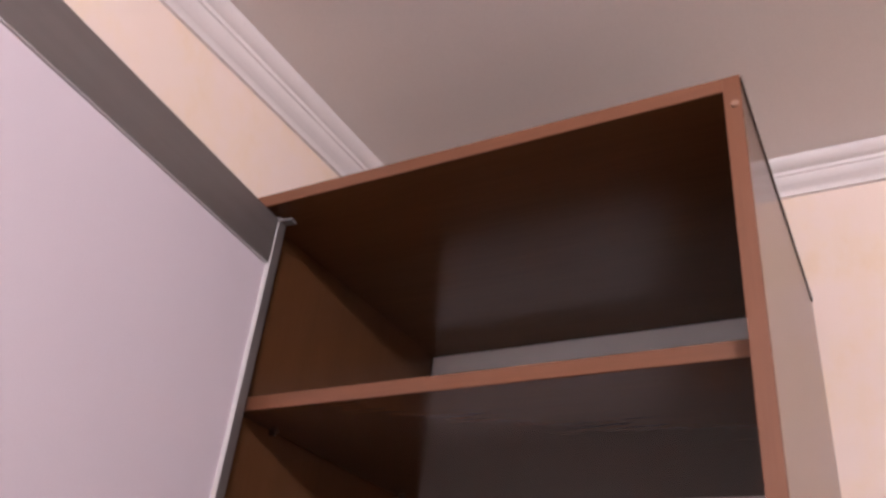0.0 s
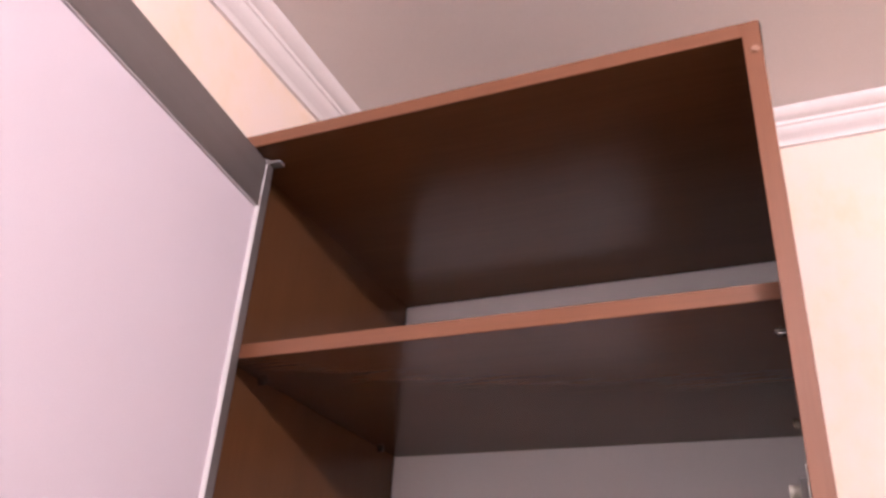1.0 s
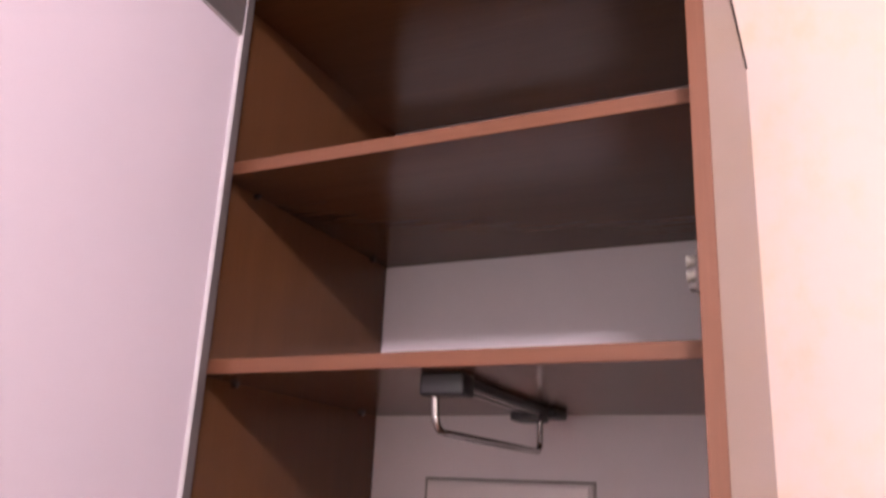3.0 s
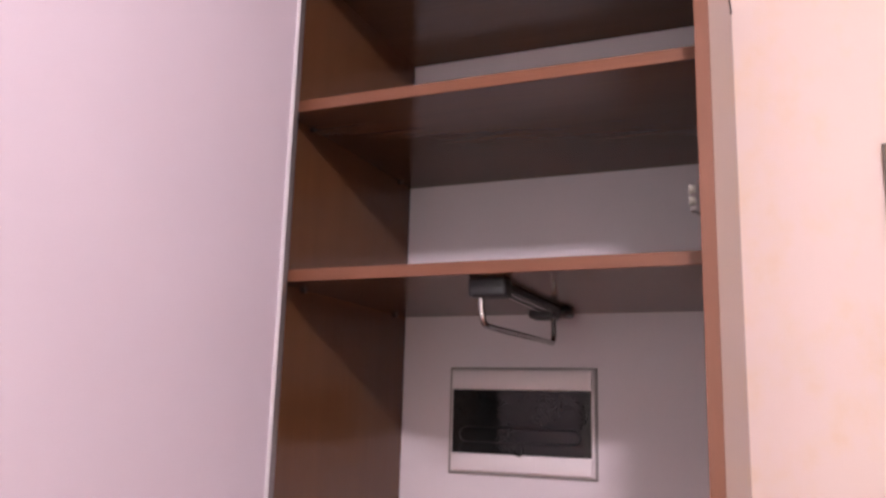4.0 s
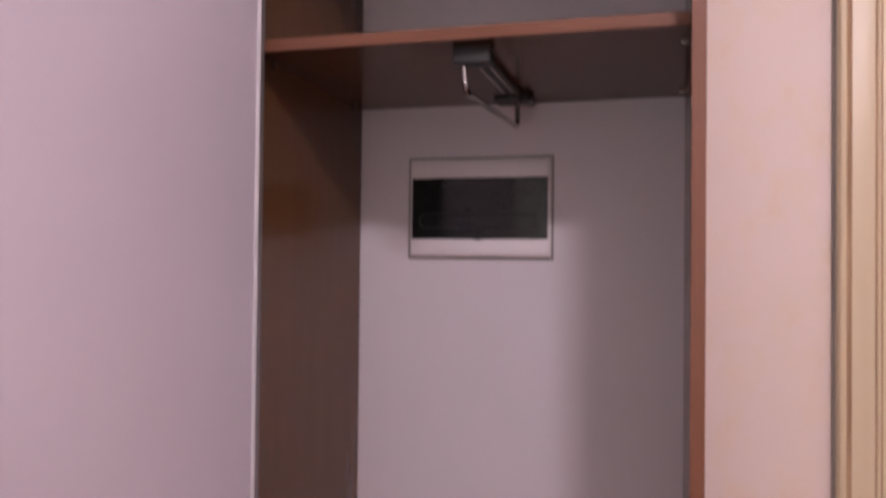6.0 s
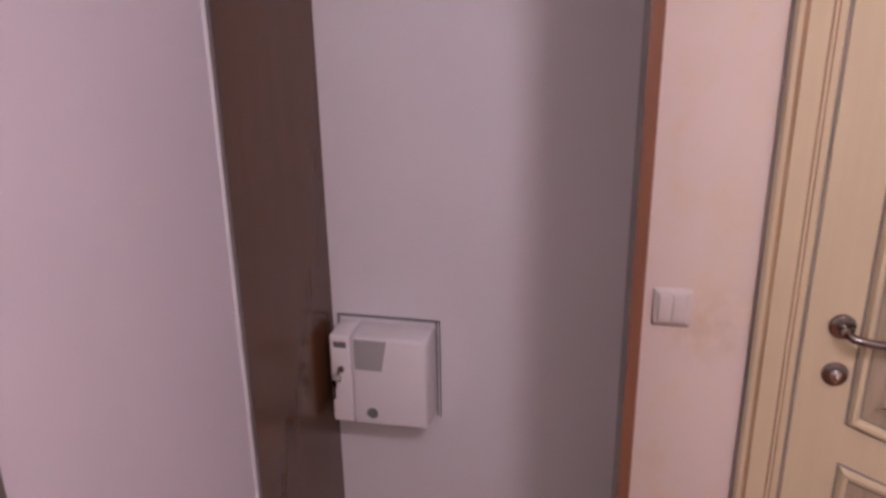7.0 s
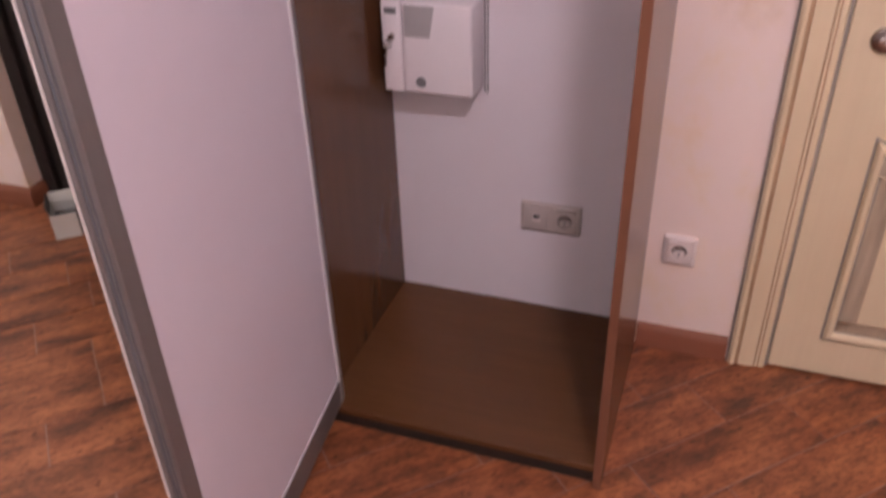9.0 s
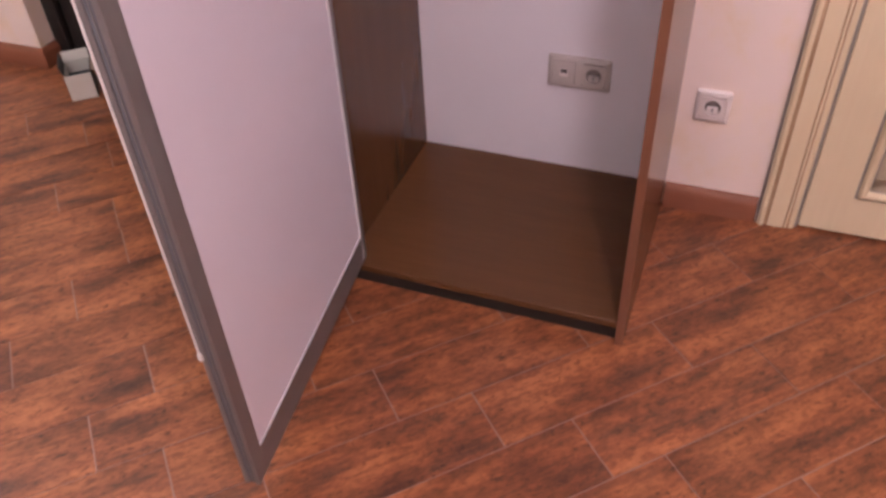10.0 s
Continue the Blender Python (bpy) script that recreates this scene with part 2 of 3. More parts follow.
def tube(bm, points, r, n=12):
    """A round bar along a line of points."""
    rings = []
    pts = [Vector(p) for p in points]
    for i, p in enumerate(pts):
        ahead = (pts[min(i + 1, len(pts) - 1)] - pts[max(i - 1, 0)]).normalized()
        q = ahead.to_track_quat("Z", "Y")
        rings.append([bm.verts.new(p + q @ Vector((r * math.cos(2 * math.pi * k / n), r * math.sin(2 * math.pi * k / n), 0))) for k in range(n)])
    for a, b in zip(rings, rings[1:]):
        for k in range(n):
            bm.faces.new((a[k], a[(k + 1) % n], b[(k + 1) % n], b[k]))
    bm.faces.new(rings[0][::-1])
    bm.faces.new(rings[-1])
    return bm


def sweep(bm, profile, path):
    """A closed profile of (out, up) pairs, swept along corner frames (point, out vector, up vector)."""
    rows = [[bm.verts.new(Vector(p) + Vector(o) * u + Vector(w) * v) for u, v in profile] for p, o, w in path]
    n = len(profile)
    for a, b in zip(rows, rows[1:]):
        for k in range(n):
            bm.faces.new((a[k], a[(k + 1) % n], b[(k + 1) % n], b[k]))
    bm.faces.new(rows[0][::-1])
    bm.faces.new(rows[-1])
    bmesh.ops.recalc_face_normals(bm, faces=bm.faces)
    return bm


def finish(name, bm, material, smooth=False):
    bmesh.ops.recalc_face_normals(bm, faces=bm.faces)
    me = bpy.data.meshes.new(name)
    bm.to_mesh(me)
    bm.free()
    me.materials.append(material)
    if smooth:
        for p in me.polygons:
            p.use_smooth = True
        me.set_sharp_from_angle(angle=radians(35))
    return new(name, me)


def part(name, bm, material, parent, label="", smooth=False):
    ob = finish(name, bm, material, smooth)
    ob.parent = parent
    origin = parent.matrix_basis.copy()
    if parent.parent:
        origin = parent.parent.matrix_basis @ parent.matrix_parent_inverse @ origin
    ob.matrix_parent_inverse = origin.inverted()
    if label:
        tagged(ob, label)
    return ob


def thing(name, at, label, category, group="", kind=""):
    ob = new(name)
    ob.empty_display_size = 0.05
    ob.matrix_basis = Matrix.Translation(at)
    return tagged(ob, label, category, group, kind)


def setting(name, bm, material, label, category, smooth=False):
    return tagged(finish(name, bm, material, smooth), label, category, "", "structure")


# ---- the room ----
X0, X1, Y0 = -2.6, 2.3, -2.7
T = 0.14
setting("wall_niche", block(WALL_L, 0.653, D, D + 0.30, 0, 2.545), NICHE, "white painted wall inside the wardrobe", "wall")
b = bmesh.new()
box(b, 0.653, 0.945, D, D + 0.30, 0, CEIL)
box(b, 0.945, 1.845, D, D + 0.30, 2.20, CEIL)
box(b, 1.845, X1, D, D + 0.30, 0, CEIL)
box(b, WALL_L, 0.653, D, D + 0.30, 2.545, CEIL)
setting("wall_back", b, PAPER, "rose-cream wallpapered wall with faint yellow clouds", "wall")
setting("wall_beside_wardrobe", block(WALL_L - 0.12, WALL_L, -0.34, D + 0.30, 0, CEIL), PAPER, "cream wallpapered wall stub beside the wardrobe", "wall")
HALL_Y = 0.674
b = bmesh.new()
box(b, X0, -1.490, HALL_Y, HALL_Y + 0.30, 0, CEIL)
box(b, -1.490, -0.53, HALL_Y, HALL_Y + 0.30, 2.10, CEIL)
box(b, -0.53, WALL_L - 0.12, HALL_Y, HALL_Y + 0.30, 0, CEIL)
setting("wall_hall", b, PAPER, "pale wall of the hall round a dark doorway", "wall")
setting("wall_left", block(X0 - T, X0, Y0, HALL_Y + 0.30, 0, CEIL), PAPER_DARK, "plain pale cream hall wall", "wall")
setting("wall_front", block(X0 - T, X1 + T, Y0 - T, Y0, 0, CEIL), PAPER_DARK, "plain pale cream hall wall", "wall")
setting("wall_right", block(X1, X1 + T, Y0, D + 0.30, 0, CEIL), PAPER_DARK, "plain pale cream hall wall", "wall")
setting("ceiling", block(X0 - T, X1 + T, Y0 - T, HALL_Y + 0.30, CEIL, CEIL + 0.12), CEILING, "matt off-white painted ceiling", "ceiling")

# cornice: a stepped cove, foot on the wall, nose on the ceiling
CORN = [(0.0, -0.05), (0.0065, -0.05), (0.0084, -0.0444), (0.0121, -0.0411), (0.0186, -0.0377), (0.0242, -0.0311), (0.027, -0.0244), (0.0307, -0.0233),
        (0.0316, -0.0178), (0.0363, -0.0167), (0.0428, -0.0122), (0.0474, -0.0067), (0.0502, -0.0011), (0.0502, 0.0), (0.0, 0.0)]


def cornice(points):
    """Along the ceiling by corner points given with the way off the wall."""
    return sweep(bmesh.new(), CORN, [(p, o, (0, 0, 1)) for p, o in points])


z = CEIL - 0.001
setting("cornice_back", cornice([((WALL_L, D, z), (1, -1, 0)), ((X1, D, z), (-1, -1, 0))]), PLASTER, "white moulded ceiling cornice", "cornice", True)
setting("cornice_beside_wardrobe", cornice([((WALL_L, D, z), (1, -1, 0)), ((WALL_L, -0.34, z), (1, -1, 0)), ((WALL_L - 0.12, -0.34, z), (-1, -1, 0))]),
        PLASTER, "white moulded ceiling cornice", "cornice", True)

# baseboards
BASE = [(0.0, 0.0), (0.016, 0.0), (0.016, 0.045), (0.014, 0.055), (0.010, 0.062), (0.006, 0.068), (0.0, 0.070)]


def baseboard(name, points):
    return setting(name, sweep(bmesh.new(), BASE, [(p, o, (0, 0, 1)) for p, o in points]), BASE_WOOD, "red-brown wood-look baseboard along the wall", "baseboard", True)


baseboard("baseboard_back", [((WO + 0.002, D, 0), (0, -1, 0)), ((0.894, D, 0), (0, -1, 0))])
baseboard("baseboard_hall", [((X0, HALL_Y, 0), (0, -1, 0)), ((-1.490, HALL_Y, 0), (1, -1, 0)), ((-1.490, HALL_Y + 0.065, 0), (1, 0, 0))])

# dark doorway in the hall
dark = thing("door_1", (-1.0, HALL_Y + 0.075, 0), "black-brown hall door in its dark frame", "door", "", "structure")
part("door_frame", box(box(box(bmesh.new(), -1.489, -1.435, HALL_Y + 0.065, HALL_Y + 0.135, 0, 2.10, 0.004), -0.60, -0.531, HALL_Y + 0.065, HALL_Y + 0.135, 0, 2.10, 0.004),
                       -1.435, -0.60, HALL_Y + 0.065, HALL_Y + 0.135, 2.03, 2.10, 0.004), DARK_DOOR, dark)
part("door_leaf", block(-1.434, -0.601, HALL_Y + 0.090, HALL_Y + 0.130, 0.006, 2.028, 0.003), DARK_DOOR, dark)


# ---- cream interior door in the back wall ----
def panel_outline(x0, x1, z0, z1, low=0.0, high=0.0, n=24):
    """Counter-clockwise outline of a door panel, the lower and upper edges bowed down by low and high."""
    pts = [(x0 + (x1 - x0) * i / n, z0 - low * math.sin(math.pi * i / n)) for i in range(n + 1)]
    pts += [(x1 - (x1 - x0) * i / n, z1 - high * math.sin(math.pi * i / n)) for i in range(n + 1)]
    return pts


def shrink(pts, d):
    n = len(pts)
    out = []
    for i in range(n):
        p, q, r = Vector(pts[i - 1]), Vector(pts[i]), Vector(pts[(i + 1) % n])
        e, f = (q - p).normalized(), (r - q).normalized()
        a, c = Vector((-e.y, e.x)), Vector((-f.y, f.x))
        k = (a + c) / max(0.4, 1 + a.dot(c))
        out.append((q.x + k.x * d, q.y + k.y * d))
    return out


def rings(levels):
    """A moulding from outlines at depths: (outline, y) from outside in; the last is filled when asked."""
    bm = bmesh.new()
    rows = [[bm.verts.new((x, y, w)) for x, w in pts] for pts, y in levels]
    n = len(rows[0])
    for a, c in zip(rows, rows[1:]):
        for k in range(n):
            bm.faces.new((a[k], a[(k + 1) % n], c[(k + 1) % n], c[k]))
    return bm, rows


DX0, DX1 = 0.999, 1.799
LEAF = D - 0.004
cream_door = thing("door_2", (DX0, LEAF, 0), "cream lacquered panel door with brown patina, closed", "door", "", "structure")
part("door_leaf", block(DX0, DX1, LEAF, LEAF + 0.038, 0.008, 2.150, 0.003), CREAM, cream_door)
PX0, PX1 = 1.106, 1.686
for z0, z1, low, high in ((0.123, 0.655, 0.0, 0.08), (0.757, 2.04, 0.08, 0.0)):
    o = panel_outline(PX0, PX1, z0, z1, low, high)
    bm, rows = rings([(shrink(o, -0.005), LEAF - 0.0005), (shrink(o, -0.003), LEAF - 0.001), (o, LEAF - 0.001)])
    part("panel_groove", bm, GLAZE_SHADE_GREY, cream_door, "grey-brown glazed groove")
    bm, rows = rings([(o, LEAF - 0.001), (shrink(o, 0.002), LEAF - 0.008), (shrink(o, 0.008), LEAF - 0.013), (shrink(o, 0.015), LEAF - 0.012), (shrink(o, 0.019), LEAF - 0.007), (shrink(o, 0.022), LEAF - 0.0015)])
    part("panel_moulding", bm, CREAM, cream_door, "", True)
    bm, rows = rings([(shrink(o, 0.022), LEAF - 0.0015), (shrink(o, 0.026), LEAF - 0.001)])
    part("panel_groove", bm, GLAZE_SHADE_GREY, cream_door, "grey-brown glazed groove")
    bm, rows = rings([(shrink(o, 0.026), LEAF - 0.001), (shrink(o, 0.052), LEAF - 0.005), (shrink(o, 0.062), LEAF - 0.009)])
    part("panel_slope", bm, FIELD, cream_door, "brown-glazed bevel")
    bm, rows = rings([(shrink(o, 0.062), LEAF - 0.009), (shrink(o, 0.064), LEAF - 0.010)])
    bm.faces.new(rows[-1])
    part("panel_field", bm, CREAM, cream_door)


CX0, CX1, CZ = 0.897, 1.901, 2.25
def casing_run(profile, name, material, label=""):
    """Up the left side, over the top and down the right side; profile of (in from the outer edge, out of the wall)."""
    bm = bmesh.new()
    path = [((CX0, D, 0.0), (1, 0, 0)), ((CX0, D, CZ), (1, 0, -1)), ((CX1, D, CZ), (-1, 0, -1)), ((CX1, D, 0.0), (-1, 0, 0))]
    sweep(bm, profile, [(p, o, (0, -1, 0)) for p, o in path])
    part(name, bm, material, frame_thing, label, True)


frame_thing = thing("door_frame", (CX0, D, 0), "cream moulded door casing with brown-glazed grooves", "door frame", "", "structure")
# grey puts the shade of the casing's outer side into its colour
casing_run([(0.0, 0.0), (0.0045, 0.0), (0.0045, 0.012), (0.003, 0.013), (0.0, 0.011)], "edge_bead", GLAZE_SHADE_GREY, "outer edge greyed for its shaded side")
casing_run([(0.0045, 0.0), (0.021, 0.0), (0.021, 0.0165), (0.018, 0.0195), (0.012, 0.0205), (0.008, 0.018), (0.0045, 0.013)], "outer_moulding", CREAM)
casing_run([(0.021, 0.0), (0.030, 0.0), (0.030, 0.0140), (0.0255, 0.0118), (0.021, 0.0140)], "groove", GLAZE, "brown-glazed hollow")
casing_run([(0.030, 0.0), (0.067, 0.0), (0.067, 0.0140), (0.050, 0.0165), (0.030, 0.0145)], "flat_board", CREAM)
casing_run([(0.067, 0.0), (0.0708, 0.0), (0.0708, 0.012), (0.069, 0.0108), (0.067, 0.012)], "groove", GLAZE, "brown-glazed groove")
casing_run([(0.0708, 0.0), (0.0765, 0.0), (0.0765, 0.0122), (0.0737, 0.0136), (0.0708, 0.0122)], "fillet", CREAM)
casing_run([(0.0765, 0.0), (0.0803, 0.0), (0.0803, 0.011), (0.0785, 0.0100), (0.0765, 0.011)], "groove", GLAZE, "brown-glazed groove")
casing_run([(0.0803, 0.0), (0.094, 0.0), (0.094, 0.007), (0.091, 0.011), (0.085, 0.012), (0.0803, 0.011)], "inner_bead", CREAM)
# gap filled almost flush, its shadow line coloured in grey
casing_run([(0.094, -0.004), (0.1012, -0.004), (0.1012, 0.0015), (0.094, 0.0015)], "leaf_gap", GLAZE_SHADE_GREY, "shallow gap beside the leaf, its shade put in as grey")

# lever handle and lock rose
handle = thing("door_handle", (1.067, LEAF, 0.974), "satin nickel lever handle on a round rose", "door handle")
part("rose", rod(bmesh.new(), (1.067, LEAF, 0.974), (1.067, LEAF - 0.009, 0.974), 0.027, 0.024, 40, 0.002), NICKEL, handle, "", True)
part("neck", rod(bmesh.new(), (1.067, LEAF - 0.009, 0.974), (1.067, LEAF - 0.042, 0.974), 0.0095, None, 24, 0.001), NICKEL, handle, "", True)
pts = [(1.067, LEAF - 0.036, 0.974)] + [(1.067 + 0.125 * k / 10, LEAF - 0.046 - 0.006 * math.sin(math.pi * k / 10), 0.972 - 0.010 * math.sin(math.pi * k / 10 * 0.9)) for k in range(1, 11)]
part("lever", tube(bmesh.new(), pts, 0.0085, 16), NICKEL, handle, "", True)
lock = thing("lock_rose", (1.067, LEAF, 0.868), "round satin nickel lock rose with thumb turn", "lock")
part("rose", rod(bmesh.new(), (1.067, LEAF, 0.868), (1.067, LEAF - 0.009, 0.868), 0.027, 0.024, 40, 0.002), NICKEL, lock, "", True)
part("thumb_turn", box(rod(bmesh.new(), (1.067, LEAF - 0.009, 0.868), (1.067, LEAF - 0.014, 0.868), 0.012, None, 24, 0.001), 1.0635, 1.0705, LEAF - 0.028, LEAF - 0.012, 0.858, 0.878, 0.002), CHROME, lock, "", True)

# ---- the wardrobe ----
wardrobe = thing("wardrobe", (WO / 2, D / 2, 0), "tall narrow brown wood-laminate wardrobe, open front, empty", "wardrobe")
BACK = D - 0.003
SHELF_Y, HIGH, UNDER = 0.055, 2.2445, 1.9680   # shelf fronts and undersides


def board(name, x0, x1, y0, y1, z0, z1, wood, band):
    """A laminate board with a lighter edge band along its front."""
    ob = part(name, block(x0, x1, y0 + 0.0015, y1, z0, z1, 0.0006, 1), wood, wardrobe)
    part("edge_band", block(x0, x1, y0, y0 + 0.0015, z0, z1, 0.0005, 1), band, ob, "lighter orange-brown edge band")
    return ob


board("side_panel", -0.018, 0.0, 0.0, BACK, 0.0, TOP, WOOD_Z, EDGE_Z)
board("side_panel", WI, WO, 0.0, BACK, 0.0, TOP, WOOD_Z, EDGE_Z)
board("top_panel", 0.0, WI, 0.0, BACK, TOP - 0.019, TOP, WOOD_X, EDGE_X)
board("shelf", 0.0005, WI - 0.0005, SHELF_Y, BACK, HIGH, HIGH + 0.0185, WOOD_X, EDGE_X)
board("shelf", 0.0005, WI - 0.0005, SHELF_Y, BACK, UNDER, UNDER + 0.0185, WOOD_X, EDGE_X)
board("bottom_panel", 0.0005, WI - 0.0005, 0.002, BACK, 0.049, 0.067, WOOD_X, WOOD_X)
part("plinth", block(0.0, WI, 0.020, 0.036, 0.0, 0.049), TOE, wardrobe, "dark recessed plinth strip")


def shelf_pin(x, y, z, side):
    bm = rod(bmesh.new(), (x, y, z - 0.004), (x + side * 0.010, y, z - 0.004), 0.0030, None, 12, 0.0006)
    box(bm, x, x + side * 0.011, y - 0.005, y + 0.005, z - 0.002, z, 0.0005)
    part("shelf_pin", bm, NICKEL, wardrobe, "small chrome shelf pin", True)


for z in (HIGH, UNDER):
    for y in (0.131, 0.470):
        shelf_pin(0.0, y, z, 1)
        shelf_pin(WI, y, z, -1)
part("edge_strip", block(WO, WO + 0.0015, 0.004, BACK, TOP - 0.007, TOP - 0.0005), TOE, wardrobe, "dark strip along the top edge")
part("bumper", rod(bmesh.new(), (WO - 0.007, 0.0, TOP - 0.039), (WO - 0.007, -0.0025, TOP - 0.039), 0.0045, 0.0038, 16), TAN, wardrobe, "small tan bumper dot", True)

# hinge plate left on the right-hand side panel
plate = thing("hinge_plate", (WI, 0.043, 2.054), "cream and chrome hinge fitting screwed to the wardrobe side", "hinge")
part("base_plate", block(WI - 0.0018, WI, 0.033, 0.053, 2.022, 2.084, 0.0006), CHROME, plate, "", True)
part("bracket", block(WI - 0.008, WI - 0.0018, 0.036, 0.050, 2.030, 2.074, 0.0015), GREY_DARK, plate, "dark grey bracket", True)
for dz in (-0.006, 0.009):
    bm = bmesh.new()
    for a, c, r0, r1 in ((0.005, 0.008, 0.0068, 0.0055), (0.008, 0.013, 0.0055, 0.0055), (0.013, 0.0165, 0.0055, 0.0068)):
        rod(bm, (WI - a, 0.043, 2.054 + dz), (WI - c, 0.043, 2.054 + dz), r0, r1, 20)
    part("roller", bm, IVORY, plate, "waisted cream plastic roller", True)
part("clip", block(WI - 0.015, WI - 0.006, 0.037, 0.050, 2.033, 2.040, 0.0015), ALU, plate, "grey metal clip")

# ---- pull-out hanger rail under the lower shelf ----
RX = 0.342
hanger = thing("pull_out_hanger_rail", (RX, 0.25, UNDER), "chrome pull-out clothes rail with black mounts under the shelf", "hanger rail")
slide = part("slide", block(RX - 0.012, RX + 0.014, 0.118, 0.455, UNDER - 0.012, UNDER, 0.002), BLACK, hanger, "dark metal slide channel")
for dx in (-0.009, 0.007):
    part("runner", block(RX + dx, RX + dx + 0.004, 0.122, 0.430, UNDER - 0.0150, UNDER - 0.011, 0.001), STEEL, slide, "bright metal runner")
part("front_mount", block(RX - 0.030, RX + 0.026, 0.086, 0.122, UNDER - 0.027, UNDER, 0.004, 3), BLACK, hanger, "black plastic mount", True)
rear = part("rear_mount", box(block(RX - 0.012, RX + 0.026, 0.430, 0.490, UNDER - 0.014, UNDER, 0.005, 3), RX - 0.034, RX + 0.012, 0.392, 0.440, UNDER - 0.023, UNDER - 0.008, 0.004), BLACK, hanger, "black plastic mount", True)
part("screw", rod(bmesh.new(), (RX + 0.008, 0.468, UNDER - 0.013), (RX + 0.008, 0.468, UNDER - 0.0165), 0.005, 0.004, 16), CHROME, rear, "bright screw head", True)
bar = [(RX - 0.015, 0.100, UNDER - 0.022), (RX - 0.014, 0.100, UNDER - 0.040)]
for k in range(9):
    a = math.pi / 2 * k / 8
    bar.append((RX - 0.013 + 0.003 * k / 8, 0.100 + 0.018 * (1 - math.cos(a)), UNDER - 0.050 - 0.017 * math.sin(a)))
for k in range(9):
    a = math.pi / 2 * k / 8
    bar.append((RX + 0.008, 0.396 + 0.014 * math.sin(a), UNDER - 0.067 + 0.014 * (1 - math.cos(a))))
bar.append((RX + 0.008, 0.410, UNDER - 0.016))
part("rail_bar", tube(bmesh.new(), bar, 0.0046, 16), STEEL, hanger, "bent chrome bar", True)

# ---- open wardrobe door ----
HX, HY = 0.0386, 0.0348   # pivot side, let in between the boards
door_w, door_turn = 0.6394, -1.4539
DM = Matrix.Translation((HX, HY, 0)) @ Matrix.Rotation(door_turn, 4, "Z")
DZ0, DZ1 = 0.0685, 2.507
TH = 0.030
leaf = new("swing_door")
leaf.matrix_basis = DM
tagged(leaf, "white wardrobe door in a grey aluminium frame, swung open", "wardrobe door")


def door_part(name, bm, material, label="", smooth=False, parent=None):
    """Built in the door's own axes: x along its width, y off its inner face, z up."""
    ob = finish(name, bm, material, smooth)
    ob.parent = parent or leaf
    if label:
        tagged(ob, label)
    return ob


SW, SO, RW = 0.0172, 0.0350, 0.0694
# outer stile: two lips round a grooved edge, with a thin brush seal on the far lip
outer = door_part("stile", box(block(door_w - SO, door_w, -0.009, 0.0, DZ0, DZ1, 0.0012), door_w - SO, door_w, -TH, -0.021, DZ0, DZ1, 0.0012), ALU)
door_part("groove", block(door_w - SO, door_w - 0.004, -0.0215, -0.0085, DZ0, DZ1), GASKET, "dark grey groove in the edge", parent=outer)
door_part("ridge", block(door_w - 0.0045, door_w - 0.002, -0.0160, -0.0140, DZ0, DZ1, 0.0005), ALU, "pale ridge along the groove", parent=outer)
door_part("seal_strip", box(box(bmesh.new(), door_w + 0.0002, door_w + 0.0025, -TH - 0.0015, -TH + 0.002, 0.42, DZ1, 0.0008), door_w, door_w + 0.005, -TH - 0.003, -TH + 0.006, 0.408, 0.424, 0.002), SEAL, "pale brush seal along the outer edge", parent=outer)
door_part("stile", block(0.0, SW, -TH, 0.0, DZ0, DZ1, 0.0012), ALU)
for z0, z1 in ((DZ0, DZ0 + RW), (DZ1 - RW, DZ1)):
    door_part("rail", block(SW + 0.0016, door_w - SO - 0.0003, -TH, -0.0002, z0, z1, 0.0012), ALU_X)
door_part("panel", block(SW + 0.003, door_w - SO - 0.003, -TH + 0.003, -0.004, DZ0 + RW + 0.003, DZ1 - RW - 0.003), DOOR_WHITE, "smooth white door panel")
# a double bead beside the pivot stile, single ones round the rest of the panel
inside = (door_w - SO, DZ0 + RW, DZ1 - RW)
for x0, x1, z0, z1 in ((SW, SW + 0.0014, DZ0 + 0.004, DZ1 - 0.004), (SW + 0.0024, SW + 0.0034, inside[1], inside[2]), (inside[0] - 0.0014, inside[0], inside[1], inside[2]),
                       (SW + 0.0036, inside[0] - 0.0016, inside[1], inside[1] + 0.0016), (SW + 0.0036, inside[0] - 0.0016, inside[2] - 0.0016, inside[2])):
    door_part("bead", block(x0, x1, -0.010, 0.0006 if x0 == SW else -0.0015, z0, z1, 0.0004, 1), BEAD, "thin white glazing bead")
# hinge left on the outer stile
hx, hz = door_w - 0.012, 2.090
hinge = door_part("hinge", block(hx - 0.008, hx + 0.008, 0.0, 0.003, hz - 0.022, hz + 0.022, 0.001), NICKEL, "open metal hinge on the outer stile")
door_part("hinge_arm", box(box(bmesh.new(), hx - 0.005, hx + 0.005, 0.003, 0.010, hz - 0.007, hz + 0.006, 0.002), hx - 0.013, hx + 0.003, 0.007, 0.012, hz - 0.005, hz + 0.003, 0.0015), NICKEL, parent=hinge)
for dz in (-0.017, 0.017):
    door_part("screw", rod(bmesh.new(), (hx, 0.003, hz + dz), (hx, 0.0048, hz + dz), 0.0048, None, 14), GREY_DARK, parent=hinge)
